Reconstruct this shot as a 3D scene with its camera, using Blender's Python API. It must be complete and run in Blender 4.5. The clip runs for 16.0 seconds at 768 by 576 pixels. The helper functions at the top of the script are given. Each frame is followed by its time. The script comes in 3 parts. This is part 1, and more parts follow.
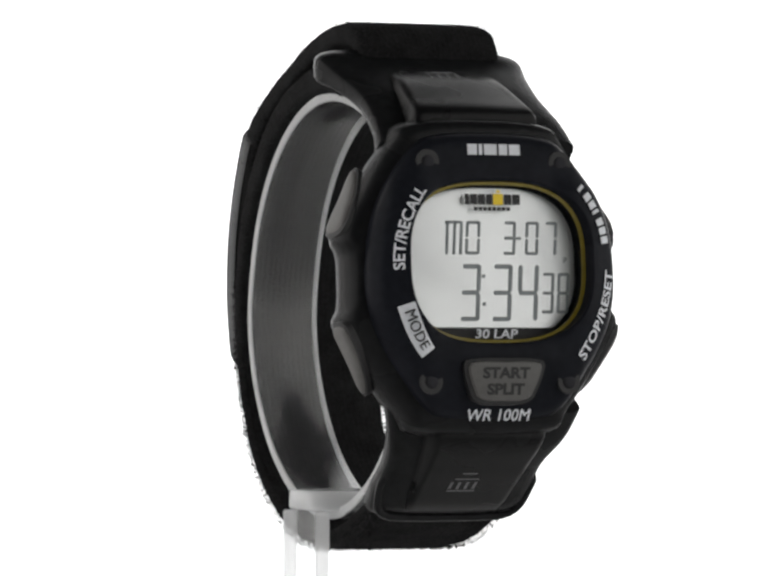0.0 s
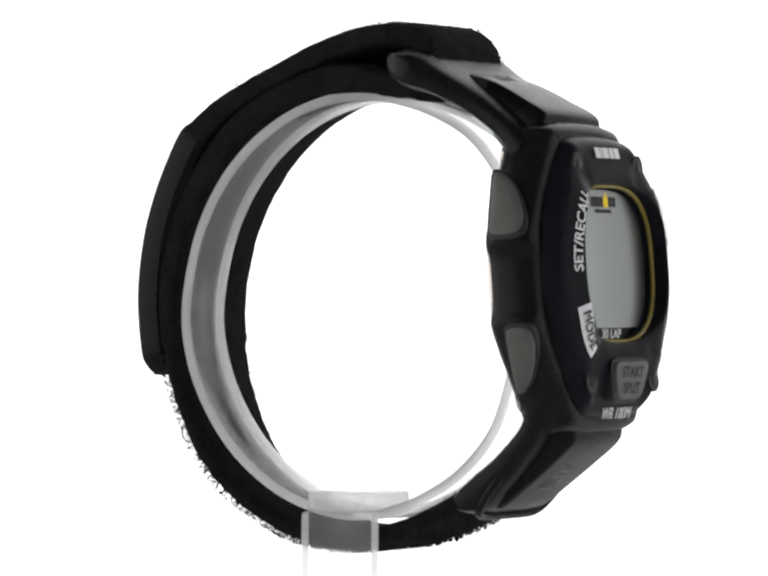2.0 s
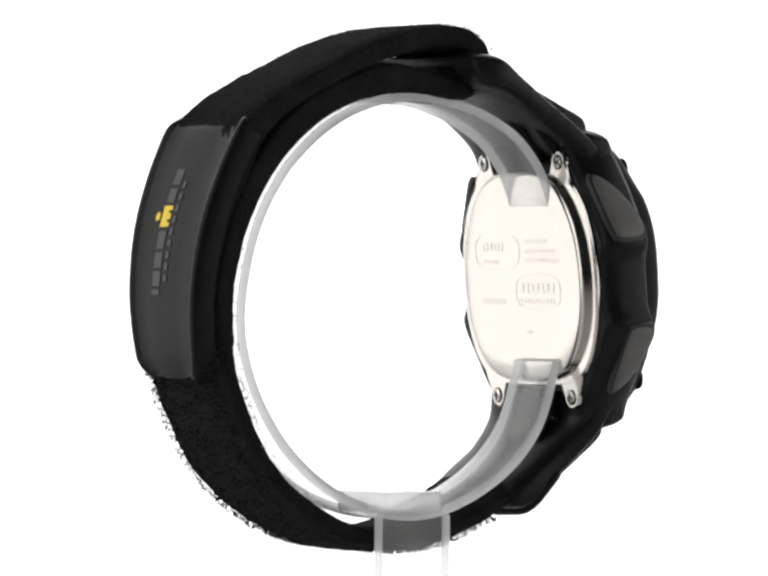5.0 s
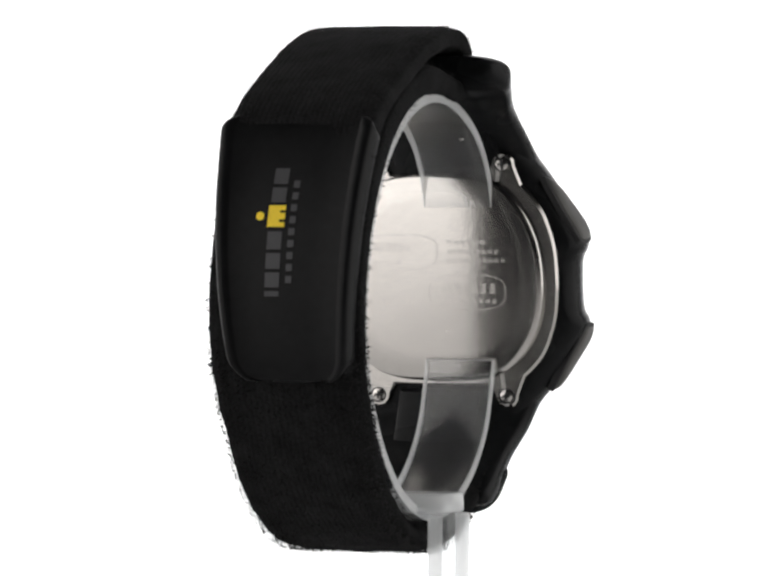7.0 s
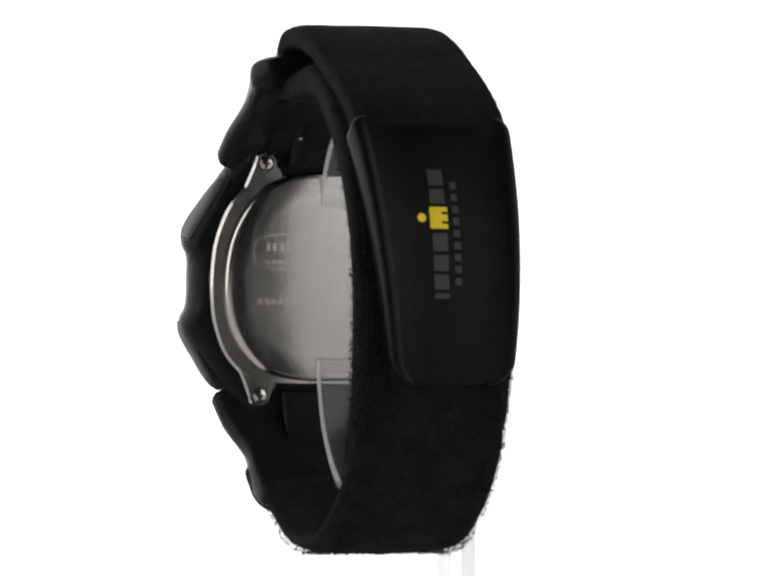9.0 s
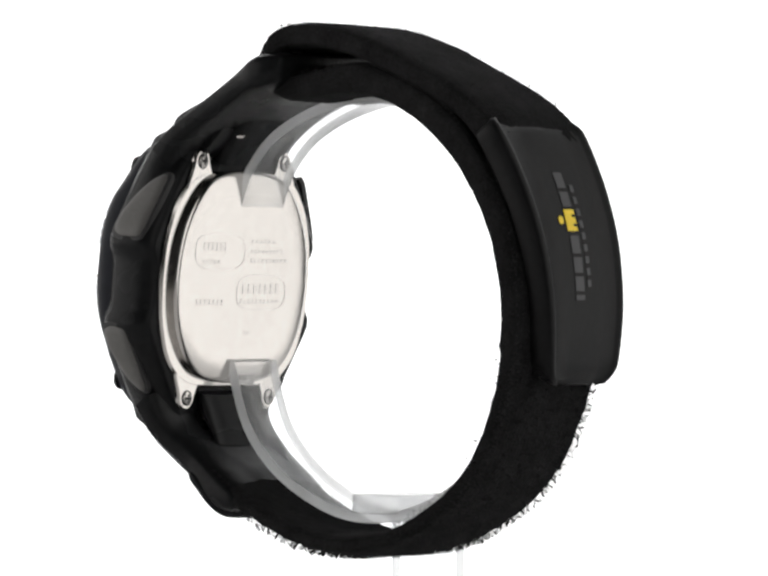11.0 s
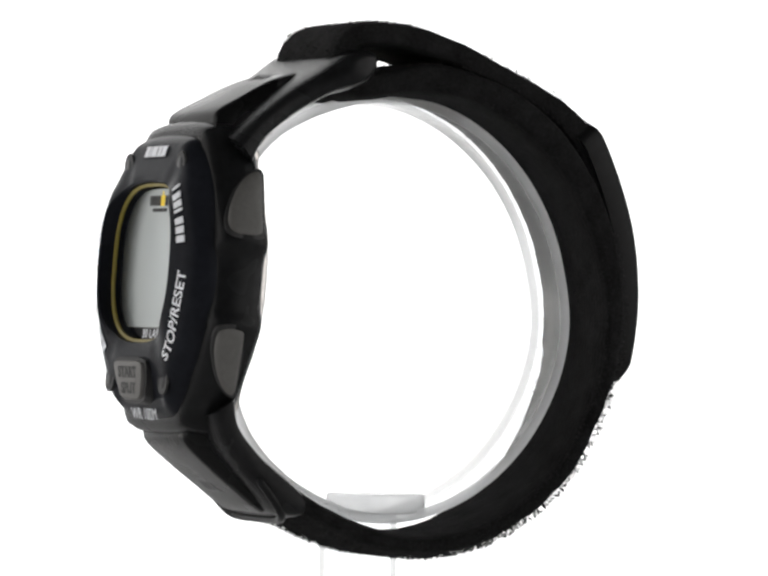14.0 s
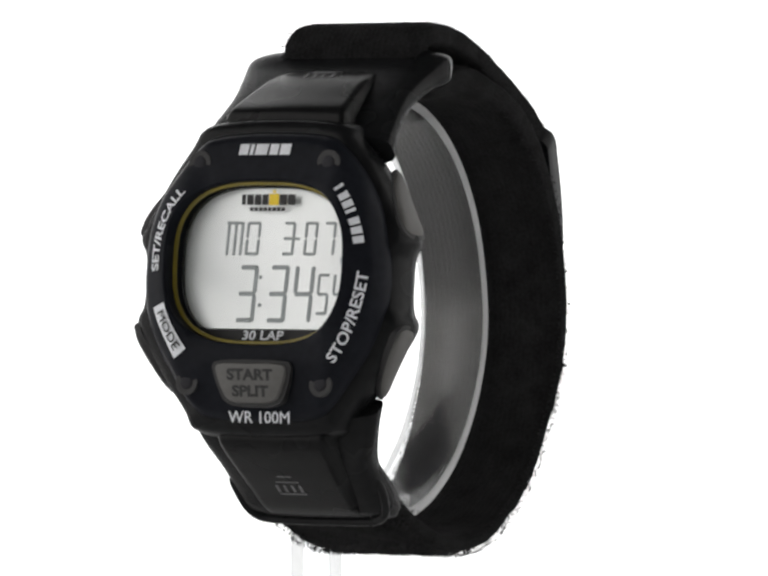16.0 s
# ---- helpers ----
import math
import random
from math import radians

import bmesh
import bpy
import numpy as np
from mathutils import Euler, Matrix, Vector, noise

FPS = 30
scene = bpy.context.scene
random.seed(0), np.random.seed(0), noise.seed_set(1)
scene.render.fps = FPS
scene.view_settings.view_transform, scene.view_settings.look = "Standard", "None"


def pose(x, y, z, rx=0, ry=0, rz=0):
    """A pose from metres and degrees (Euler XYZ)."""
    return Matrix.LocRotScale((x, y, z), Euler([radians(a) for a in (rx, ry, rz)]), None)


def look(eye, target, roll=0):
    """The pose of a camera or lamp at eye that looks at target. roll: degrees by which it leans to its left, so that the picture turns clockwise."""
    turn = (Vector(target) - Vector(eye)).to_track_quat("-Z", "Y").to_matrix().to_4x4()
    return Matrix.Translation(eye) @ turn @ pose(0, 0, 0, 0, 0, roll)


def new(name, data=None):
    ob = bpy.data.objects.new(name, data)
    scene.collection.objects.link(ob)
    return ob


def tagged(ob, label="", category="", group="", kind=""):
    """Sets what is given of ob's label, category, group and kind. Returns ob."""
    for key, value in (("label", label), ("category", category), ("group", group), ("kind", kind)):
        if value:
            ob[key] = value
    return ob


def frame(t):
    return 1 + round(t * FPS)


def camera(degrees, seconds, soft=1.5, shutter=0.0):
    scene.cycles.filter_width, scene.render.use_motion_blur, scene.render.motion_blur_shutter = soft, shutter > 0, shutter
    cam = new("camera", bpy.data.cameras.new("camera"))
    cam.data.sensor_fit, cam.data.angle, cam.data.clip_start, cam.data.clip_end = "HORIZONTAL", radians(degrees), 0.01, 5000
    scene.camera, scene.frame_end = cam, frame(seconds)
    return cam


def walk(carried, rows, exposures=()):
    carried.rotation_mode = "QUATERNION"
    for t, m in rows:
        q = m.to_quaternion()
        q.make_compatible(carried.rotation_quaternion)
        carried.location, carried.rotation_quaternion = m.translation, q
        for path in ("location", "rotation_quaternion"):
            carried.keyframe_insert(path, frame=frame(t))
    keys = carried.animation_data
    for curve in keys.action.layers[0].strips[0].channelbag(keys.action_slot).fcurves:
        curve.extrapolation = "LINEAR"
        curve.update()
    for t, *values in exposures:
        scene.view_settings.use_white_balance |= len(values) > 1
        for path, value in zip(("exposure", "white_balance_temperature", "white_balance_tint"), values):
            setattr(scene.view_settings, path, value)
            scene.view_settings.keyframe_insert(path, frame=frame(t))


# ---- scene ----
H = 0.16          # height of the lens and of the watch's middle above the table
MM = 0.001
EYE = 0.812       # from the lens to the turntable's axis
cam = camera(7.625, 16.0, soft=2.8)
# the lens sways by a fraction of a millimetre and creeps nearer and up: seconds, millimetres aside, share of the creep done
SWAY = [(0.0, 0.51, 0), (0.5, 0.28, 0), (1.0, 0.23, 0), (1.5, 0.17, 0), (2.0, 0.18, 0), (2.5, 0.22, 0), (3.5, 0.30, 0), (5.0, 0.45, 0.02), (6.0, 0.49, 0.1), (6.5, 0.47, 0.2), (7.0, 0.38, 0.3),
        (7.5, 0.18, 0.4), (8.0, -0.11, 0.5), (8.4, -0.14, 0.58), (9.0, 0.19, 0.7), (9.5, 0.47, 0.8), (10.0, 0.62, 0.9), (11.0, 0.47, 0.98), (12.5, 0.23, 1), (13.0, 0.18, 1), (14.0, 0.25, 1), (15.0, 0.33, 1), (16.0, 0.35, 1)]


def lens(aside, creep):
    x, z = aside * MM, H + (0.355 * (creep - 0.5) - 0.06) * MM
    return look((x, -EYE * (1 - 0.0095 * (creep - 0.5)), z), (x, 0, z), 0.39)


walk(cam, [(t, lens(aside, creep)) for t, aside, creep in SWAY])

# turntable: degrees by which it leads or lags an even turn, each half second
LEAD = [-0.09, -0.08, 0.05, 0.05, 0.04, 0.02, 0.0, 0.0, 0.0, 0.0, -0.03, -0.06, -0.08, -0.14, -0.10, 0.08, 0.42, 0.34, 0.11,
        -0.06, -0.2, -0.2, -0.1, 0.0, 0.05, 0.07, 0.07, 0.0, -0.07, 0.03, 0.07, -0.03, -0.08]
TURN = [(k * 0.5, 25.2 + 19.126 * k * 0.5 + lead) for k, lead in enumerate(LEAD)]

# ---- light: a bright white photo table, two large soft lamps at the sides, a dark room behind the lens
world = bpy.data.worlds.new("studio")
scene.world = world
world.use_nodes = True
world.node_tree.nodes["Background"].inputs[0].default_value = (0.9, 0.95, 1.0, 1)
world.node_tree.nodes["Background"].inputs[1].default_value = 0.05


def soft_lamp(name, eye, target, width, height, watts, colour):
    data = bpy.data.lights.new(name, "AREA")
    data.shape, data.size, data.size_y, data.energy, data.color = "RECTANGLE", width, height, watts, colour
    ob = new(name, data)
    ob.matrix_world = look(eye, target)
    return ob


soft_lamp("soft_lamp_west", (-0.8, -0.2, 0.45), (0, -0.2, 0.45), 1.8, 1.1, 10.2, (1.0, 0.975, 0.95))
soft_lamp("soft_lamp_east", (0.8, -0.34, 0.45), (0, -0.34, 0.45), 1.65, 1.1, 7.9, (1.0, 0.985, 0.96))
scene.view_settings.exposure = 0.0


# ---- materials
def material(name, colour, rough=0.5, metal=0.0, grain=0.0, scale=900.0, bump=0.0, bump_scale=2500.0, vary=0.0, spec=0.5):
    m = bpy.data.materials.new(name)
    m.use_nodes = True
    t = m.node_tree
    b = t.nodes["Principled BSDF"]
    b.inputs["Base Color"].default_value = (*colour, 1)
    b.inputs["Roughness"].default_value = rough
    b.inputs["Metallic"].default_value = metal
    b.inputs["Specular IOR Level"].default_value = spec
    co = t.nodes.new("ShaderNodeTexCoord")
    if grain:
        n1, n2 = t.nodes.new("ShaderNodeTexNoise"), t.nodes.new("ShaderNodeTexNoise")
        n1.inputs["Scale"].default_value, n2.inputs["Scale"].default_value = scale, scale * 0.13
        n1.inputs["Detail"].default_value = 5
        t.links.new(co.outputs["Object"], n1.inputs["Vector"])
        t.links.new(co.outputs["Object"], n2.inputs["Vector"])
        add = t.nodes.new("ShaderNodeMath")
        t.links.new(n1.outputs["Fac"], add.inputs[0])
        t.links.new(n2.outputs["Fac"], add.inputs[1])
        ramp = t.nodes.new("ShaderNodeMapRange")
        ramp.inputs[1].default_value, ramp.inputs[2].default_value = 0.6, 1.4
        ramp.inputs[3].default_value, ramp.inputs[4].default_value = 1 - grain, 1 + grain
        t.links.new(add.outputs[0], ramp.inputs[0])
        mul = t.nodes.new("ShaderNodeVectorMath")
        mul.operation = "SCALE"
        mul.inputs[0].default_value = colour
        t.links.new(ramp.outputs[0], mul.inputs["Scale"])
        t.links.new(mul.outputs[0], b.inputs["Base Color"])
        if vary:
            r2 = t.nodes.new("ShaderNodeMapRange")
            r2.inputs[3].default_value, r2.inputs[4].default_value = rough - vary, rough + vary
            t.links.new(n2.outputs["Fac"], r2.inputs[0])
            t.links.new(r2.outputs[0], b.inputs["Roughness"])
    if bump:
        n3 = t.nodes.new("ShaderNodeTexNoise")
        n3.inputs["Scale"].default_value = bump_scale
        n3.inputs["Detail"].default_value = 4
        t.links.new(co.outputs["Object"], n3.inputs["Vector"])
        bp = t.nodes.new("ShaderNodeBump")
        bp.inputs["Strength"].default_value, bp.inputs["Distance"].default_value = bump, 0.0002
        t.links.new(n3.outputs["Fac"], bp.inputs["Height"])
        t.links.new(bp.outputs[0], b.inputs["Normal"])
    return m


RESIN = material("black_resin", (0.0105, 0.0109, 0.0117), 0.26, grain=0.3, scale=700, bump=0.18, bump_scale=3500, vary=0.08, spec=0.10)
TABRESIN = material("matt_tab_resin", (0.007, 0.0071, 0.0077), 0.34, grain=0.3, scale=800, bump=0.15, bump_scale=3500, vary=0.08, spec=0.10)
BEZEL = material("bezel_resin", (0.0120, 0.0130, 0.0170), 0.30, grain=0.25, scale=900, bump=0.12, bump_scale=4500, vary=0.06, spec=0.045)
PANEL = material("satin_grey_resin", (0.0068, 0.0070, 0.0075), 0.28, grain=0.25, scale=900, bump=0.12, bump_scale=5000, vary=0.08, spec=0.12)
FABRIC = material("black_nylon", (0.0125, 0.0125, 0.013), 0.95, grain=0.5, scale=2200, bump=0.9, bump_scale=2600, spec=0.08)
NAP = material("black_nap", (0.026, 0.026, 0.0265), 1.0, grain=0.4, scale=2500, spec=0.05)
BUTTON = material("grey_rubber", (0.095, 0.093, 0.089), 0.55, grain=0.15, scale=1500, bump=0.1, bump_scale=4000)
PRINT = material("white_print", (0.74, 0.76, 0.80), 0.6, grain=0.12, scale=3000)
DARKPRINT = material("black_print", (0.012, 0.012, 0.013), 0.6, grain=0.15, scale=3000)
GREYPRINT = material("grey_print", (0.032, 0.032, 0.036), 0.5, grain=0.15, scale=3000)
ENGRAVE = material("engraved_resin", (0.11, 0.11, 0.115), 0.4, grain=0.2, scale=3000)
YELLOW = material("yellow_print", (0.95, 0.68, 0.012), 0.5, grain=0.08, scale=2500)
RINGYELLOW = material("ochre_ring", (0.21, 0.165, 0.018), 0.35, grain=0.25, scale=900)
STEEL = material("brushed_steel", (0.62, 0.595, 0.57), 0.15, metal=1.0, grain=0.06, scale=700, bump=0.03, bump_scale=1800, vary=0.05)
STEELDARK = material("steel_engraving", (0.66, 0.635, 0.61), 0.25, metal=1.0, grain=0.1, scale=2500)
SCREW = material("dark_steel", (0.018, 0.018, 0.02), 0.35, metal=1.0, grain=0.15, scale=2500)
LCD = material("lcd_panel", (0.83, 0.85, 0.85), 0.42, metal=0.75, grain=0.04, scale=500, bump=0.02)
SEGMENT = material("lcd_segment", (0.30, 0.33, 0.34), 0.6, grain=0.08, scale=2500)
WHITE = material("white_sweep", (0.82, 0.82, 0.82), 0.8, grain=0.02, scale=20)
DARKWALL = material("dark_wall", (0.10, 0.10, 0.105), 0.9, grain=0.2, scale=4)


def weave(m):
    """Fine ribs of a woven band, added under the grain."""
    t = m.node_tree
    b = t.nodes["Principled BSDF"]
    bp = next(n for n in t.nodes if n.type == "BUMP")
    co = next(n for n in t.nodes if n.type == "TEX_COORD")
    wv = t.nodes.new("ShaderNodeTexWave")
    wv.bands_direction = "X"
    wv.inputs["Scale"].default_value, wv.inputs["Distortion"].default_value, wv.inputs["Detail"].default_value = 380, 2.5, 2
    wv.inputs["Detail Scale"].default_value = 3.0
    b2 = t.nodes.new("ShaderNodeBump")
    b2.inputs["Strength"].default_value, b2.inputs["Distance"].default_value = 0.22, 0.0003
    t.links.new(co.outputs["Object"], wv.inputs["Vector"])
    t.links.new(wv.outputs["Fac"], b2.inputs["Height"])
    t.links.new(b2.outputs[0], bp.inputs["Normal"])


def clear_plastic(name, haze, sheen, rough, front=0.5):
    """Thin clear acrylic: see-through, with a sheen that grows at a slant and a little milky haze."""
    m = bpy.data.materials.new(name)
    m.use_nodes = True
    t = m.node_tree
    t.nodes.remove(t.nodes["Principled BSDF"])
    clear, gloss, milk = t.nodes.new("ShaderNodeBsdfTransparent"), t.nodes.new("ShaderNodeBsdfGlossy"), t.nodes.new("ShaderNodeBsdfTranslucent")
    milk2, both = t.nodes.new("ShaderNodeBsdfDiffuse"), t.nodes.new("ShaderNodeMixShader")
    mix1, mix2 = t.nodes.new("ShaderNodeMixShader"), t.nodes.new("ShaderNodeMixShader")
    clear.inputs[0].default_value = (0.975, 0.98, 0.985, 1)
    gloss.inputs["Roughness"].default_value = rough
    milk.inputs[0].default_value = milk2.inputs[0].default_value = (0.97, 0.98, 0.985, 1)
    lw = t.nodes.new("ShaderNodeLayerWeight")
    lw.inputs["Blend"].default_value = 0.5
    powr, mul = t.nodes.new("ShaderNodeMath"), t.nodes.new("ShaderNodeMath")
    powr.operation, mul.operation, mul.use_clamp = "POWER", "MULTIPLY_ADD", True
    powr.inputs[1].default_value = 4.0
    t.links.new(lw.outputs["Facing"], powr.inputs[0])
    mul.inputs[1].default_value, mul.inputs[2].default_value = 0.8 * sheen, 0.045 * sheen
    t.links.new(powr.outputs[0], mul.inputs[0])
    both.inputs[0].default_value = front
    t.links.new(milk.outputs[0], both.inputs[1])
    t.links.new(milk2.outputs[0], both.inputs[2])
    co, n = t.nodes.new("ShaderNodeTexCoord"), t.nodes.new("ShaderNodeTexNoise")
    n.inputs["Scale"].default_value = 120
    mr = t.nodes.new("ShaderNodeMapRange")
    mr.inputs[3].default_value, mr.inputs[4].default_value = haze * 0.7, haze * 1.3
    t.links.new(co.outputs["Object"], n.inputs["Vector"])
    t.links.new(n.outputs["Fac"], mr.inputs[0])
    t.links.new(mr.outputs[0], mix1.inputs[0])
    t.links.new(clear.outputs[0], mix1.inputs[1])
    t.links.new(both.outputs[0], mix1.inputs[2])
    t.links.new(mul.outputs[0], mix2.inputs[0])
    t.links.new(mix1.outputs[0], mix2.inputs[1])
    t.links.new(gloss.outputs[0], mix2.inputs[2])
    t.links.new(mix2.outputs[0], t.nodes["Material Output"].inputs[0])
    return m


def solid_plastic(name, rough, clear=1.0):
    """Thick clear acrylic that bends light."""
    m = material(name, (0.97, 0.98, 0.985), rough, bump=0.03, bump_scale=900)
    b = m.node_tree.nodes["Principled BSDF"]
    b.inputs["IOR"].default_value = 1.49
    b.inputs["Transmission Weight"].default_value = clear
    return m


def cover_glass():
    """Clear pane whose sheen grows as it is seen at a slant."""
    m = bpy.data.materials.new("display_pane")
    m.use_nodes = True
    t = m.node_tree
    t.nodes.remove(t.nodes["Principled BSDF"])
    lw = t.nodes.new("ShaderNodeLayerWeight")
    lw.inputs["Blend"].default_value = 0.5
    mr = t.nodes.new("ShaderNodeMapRange")
    mr.inputs[1].default_value, mr.inputs[2].default_value = 0.11, 0.32
    mr.inputs[3].default_value, mr.inputs[4].default_value = 0.02, 0.85
    clear, gloss, mix = t.nodes.new("ShaderNodeBsdfTransparent"), t.nodes.new("ShaderNodeBsdfGlossy"), t.nodes.new("ShaderNodeMixShader")
    gloss.inputs["Roughness"].default_value = 0.35
    gloss.inputs["Color"].default_value = (0.47, 0.50, 0.498, 1)
    t.links.new(lw.outputs["Facing"], mr.inputs[0])
    t.links.new(mr.outputs[0], mix.inputs[0])
    t.links.new(clear.outputs[0], mix.inputs[1])
    t.links.new(gloss.outputs[0], mix.inputs[2])
    t.links.new(mix.outputs[0], t.nodes["Material Output"].inputs[0])
    return m


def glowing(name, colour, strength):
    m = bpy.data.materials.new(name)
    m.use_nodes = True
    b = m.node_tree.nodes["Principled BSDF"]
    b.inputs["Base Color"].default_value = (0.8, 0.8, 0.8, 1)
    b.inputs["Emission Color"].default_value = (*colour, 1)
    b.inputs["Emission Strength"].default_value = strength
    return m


weave(FABRIC)
ACRYLIC = clear_plastic("clear_acrylic", 0.06, 0.6, 0.2)
GLASSY = solid_plastic("solid_acrylic", 0.07)
BENT = clear_plastic("bent_acrylic", 0.028, 1.15, 0.24)
# milky haze here stands in for light that clear acrylic bends and pipes
PIPED_CUT = clear_plastic("piped_light_cut_edge", 0.68, 0.5, 0.3)
REFRACTED = clear_plastic("refracted_white_acrylic", 0.46, 0.9, 0.2)
PIPED_EDGE = clear_plastic("piped_light_edge", 0.66, 0.6, 0.4)
PANE = cover_glass()
SELFLIT = glowing("glowing_white", (1, 1, 1), 1.15)


# ---- mesh helpers; lengths in millimetres, y grows out of the watch's face
def mesh_of(name, verts, faces, smooth=40):
    me = bpy.data.meshes.new(name)
    me.from_pydata([tuple(v) for v in verts], [], faces)
    bm = bmesh.new()
    bm.from_mesh(me)
    bmesh.ops.recalc_face_normals(bm, faces=bm.faces)
    bm.to_mesh(me)
    bm.free()
    if smooth:
        for p in me.polygons:
            p.use_smooth = True
        me.set_sharp_from_angle(angle=radians(smooth))
    return me


def part(name, verts, faces, mat, parent, label="", smooth=40):
    ob = new(name, mesh_of(name, verts, faces, smooth))
    ob.data.materials.append(mat)
    if parent:
        ob.parent = parent
    return tagged(ob, label)


def W(x, y, z):
    return Vector((x, -y, z)) * MM


CT, ST = math.cos(radians(4.5)), math.sin(radians(4.5))


def case_point(x, y, z):
    """From the case's own frame (it leans back by 4.5 degrees) to the watch's."""
    return W(0.8 + x, 25.0 + y * CT - z * ST, 1.2 + z * CT + (y - 11) * ST)


def loft(rings, closed=False, caps=True):
    n = len(rings[0])
    verts = [v for r in rings for v in r]
    faces = []
    for i in range(len(rings) if closed else len(rings) - 1):
        a, b = i * n, ((i + 1) % len(rings)) * n
        faces += [(a + k, a + (k + 1) % n, b + (k + 1) % n, b + k) for k in range(n)]
    if caps and not closed:
        faces += [tuple(range(n))[::-1], tuple((len(rings) - 1) * n + k for k in range(n))]
    return verts, faces


def chaikin(pts, rounds=3, q=0.25):
    for _ in range(rounds):
        out = []
        for (ax, ay), (bx, by) in zip(pts, pts[1:] + pts[:1]):
            out += [(ax + q * (bx - ax), ay + q * (by - ay)), (bx - q * (bx - ax), by - q * (by - ay))]
        pts = out
    return pts


def polar(pts, n=120, cx=0.0, cz=0.0):
    """The outline sampled at n even angles about a middle point."""
    out = []
    for k in range(n):
        a = 2 * math.pi * k / n
        dx, dz = math.cos(a), math.sin(a)
        best = 0
        for (ax, az), (bx, bz) in zip(pts, pts[1:] + pts[:1]):
            ex, ez = bx - ax, bz - az
            det = dx * -ez + dz * ex
            if abs(det) < 1e-9:
                continue
            px, pz = ax - cx, az - cz
            s = (px * -ez + pz * ex) / det
            u = (dx * pz - dz * px) / det
            if s > 0 and -1e-6 <= u <= 1 + 1e-6:
                best = max(best, s)
        out.append((cx + best * dx, cz + best * dz))
    return out


def inset(pts, d, cx=0.0, cz=0.0):
    out = []
    for x, z in pts:
        r = math.hypot(x - cx, z - cz)
        out.append((cx + (x - cx) * (1 - d / r), cz + (z - cz) * (1 - d / r)))
    return out


def catmull(pts, steps=8):
    out = []
    p = [pts[0]] + list(pts) + [pts[-1]]
    for i in range(1, len(p) - 2):
        for s in range(steps):
            t = s / steps
            out.append(tuple(0.5 * (2 * b + (c - a) * t + (2 * a - 5 * b + 4 * c - d) * t * t + (3 * b - a - 3 * c + d) * t ** 3)
                             for a, b, c, d in zip(p[i - 1], p[i], p[i + 1], p[i + 2])))
    out.append(tuple(pts[-1]))
    return out


def section(oy, oz, iy, iz, cx, w, n=36, power=4.0):
    """A rounded slab section between an outer and an inner point, half as wide as w says."""
    ring = []
    for k in range(n):
        a = 2 * math.pi * k / n
        c, s = math.cos(a), math.sin(a)
        u = math.copysign(abs(c) ** (2 / power), c) * w
        v = 0.5 + 0.5 * math.copysign(abs(s) ** (2 / power), s)
        ring.append(W(cx + u, iy + (oy - iy) * v, iz + (oz - iz) * v))
    return ring


def slab(stations, cx=0.8, power=4.0, steps=6):
    rows = catmull(stations, steps)
    first, last = rows[0], rows[-1]

    def shrunk(r, f):
        my, mz = (r[0] + r[2]) / 2, (r[1] + r[3]) / 2
        return (my + (r[0] - my) * f, mz + (r[1] - mz) * f, my + (r[2] - my) * f, mz + (r[3] - mz) * f, r[4] * (0.9 + 0.1 * f), *r[5:])
    rows = [shrunk(first, 0.5)] + rows + [shrunk(last, 0.5)]
    return loft([section(*r[:4], r[5] if len(r) > 5 else cx, r[4], power=power) for r in rows])


def crown(rows, cx=0.8, steps=6):
    """A raised panel: flat top, sloping flanks; rows as for slab, then the top's half width."""
    rings = []
    for oy, oz, iy, iz, wb, wt in catmull(rows, steps):
        ring = []
        for u, f in ((-wb, -0.7), (-wb, -0.1), (-wt - 0.5, 0.86), (-wt, 0.98), (-wt + 0.5, 1.0), (0, 1.03), (wt - 0.5, 1.0), (wt, 0.98), (wt + 0.5, 0.86), (wb, -0.1), (wb, -0.7)):
            ring.append(W(cx + u, iy + (oy - iy) * f, iz + (oz - iz) * f))
        rings.append(ring)
    return loft(rings)


def side(px, py, scale=14.65):
    """A place on the side profile, drawn at 14.65 units a millimetre."""
    return ((px - 780) / scale, (588 - py) / scale)


def text_part(name, words, size, mat, parent, place, label="", align="CENTER", shear=0.0, bold=0.022, stretch=1.0):
    """Lettering laid on a surface: place maps the flat letters (mm) to the watch."""
    cu = bpy.data.curves.new(name, "FONT")
    cu.body, cu.size, cu.align_x, cu.align_y, cu.shear, cu.resolution_u = words, size, align, "CENTER", shear, 3
    cu.offset = size * bold
    tmp = bpy.data.objects.new(name, cu)
    me = bpy.data.meshes.new_from_object(tmp)
    bpy.data.objects.remove(tmp)
    verts = [place(v.co.x * stretch, v.co.y) for v in me.vertices]
    faces = [tuple(p.vertices) for p in me.polygons]
    if not bold:
        # a second coat of print, a hair aside, thickens the strokes
        n = len(verts)
        verts += [place(v.co.x * stretch + 0.03 * size, v.co.y + 0.012 * size) + Vector((0, -0.00002, 0)) for v in me.vertices]
        faces += [tuple(k + n for k in f) for f in faces]
    bpy.data.meshes.remove(me)
    ob = part(name, verts, faces, mat, parent, label, smooth=0)
    return ob


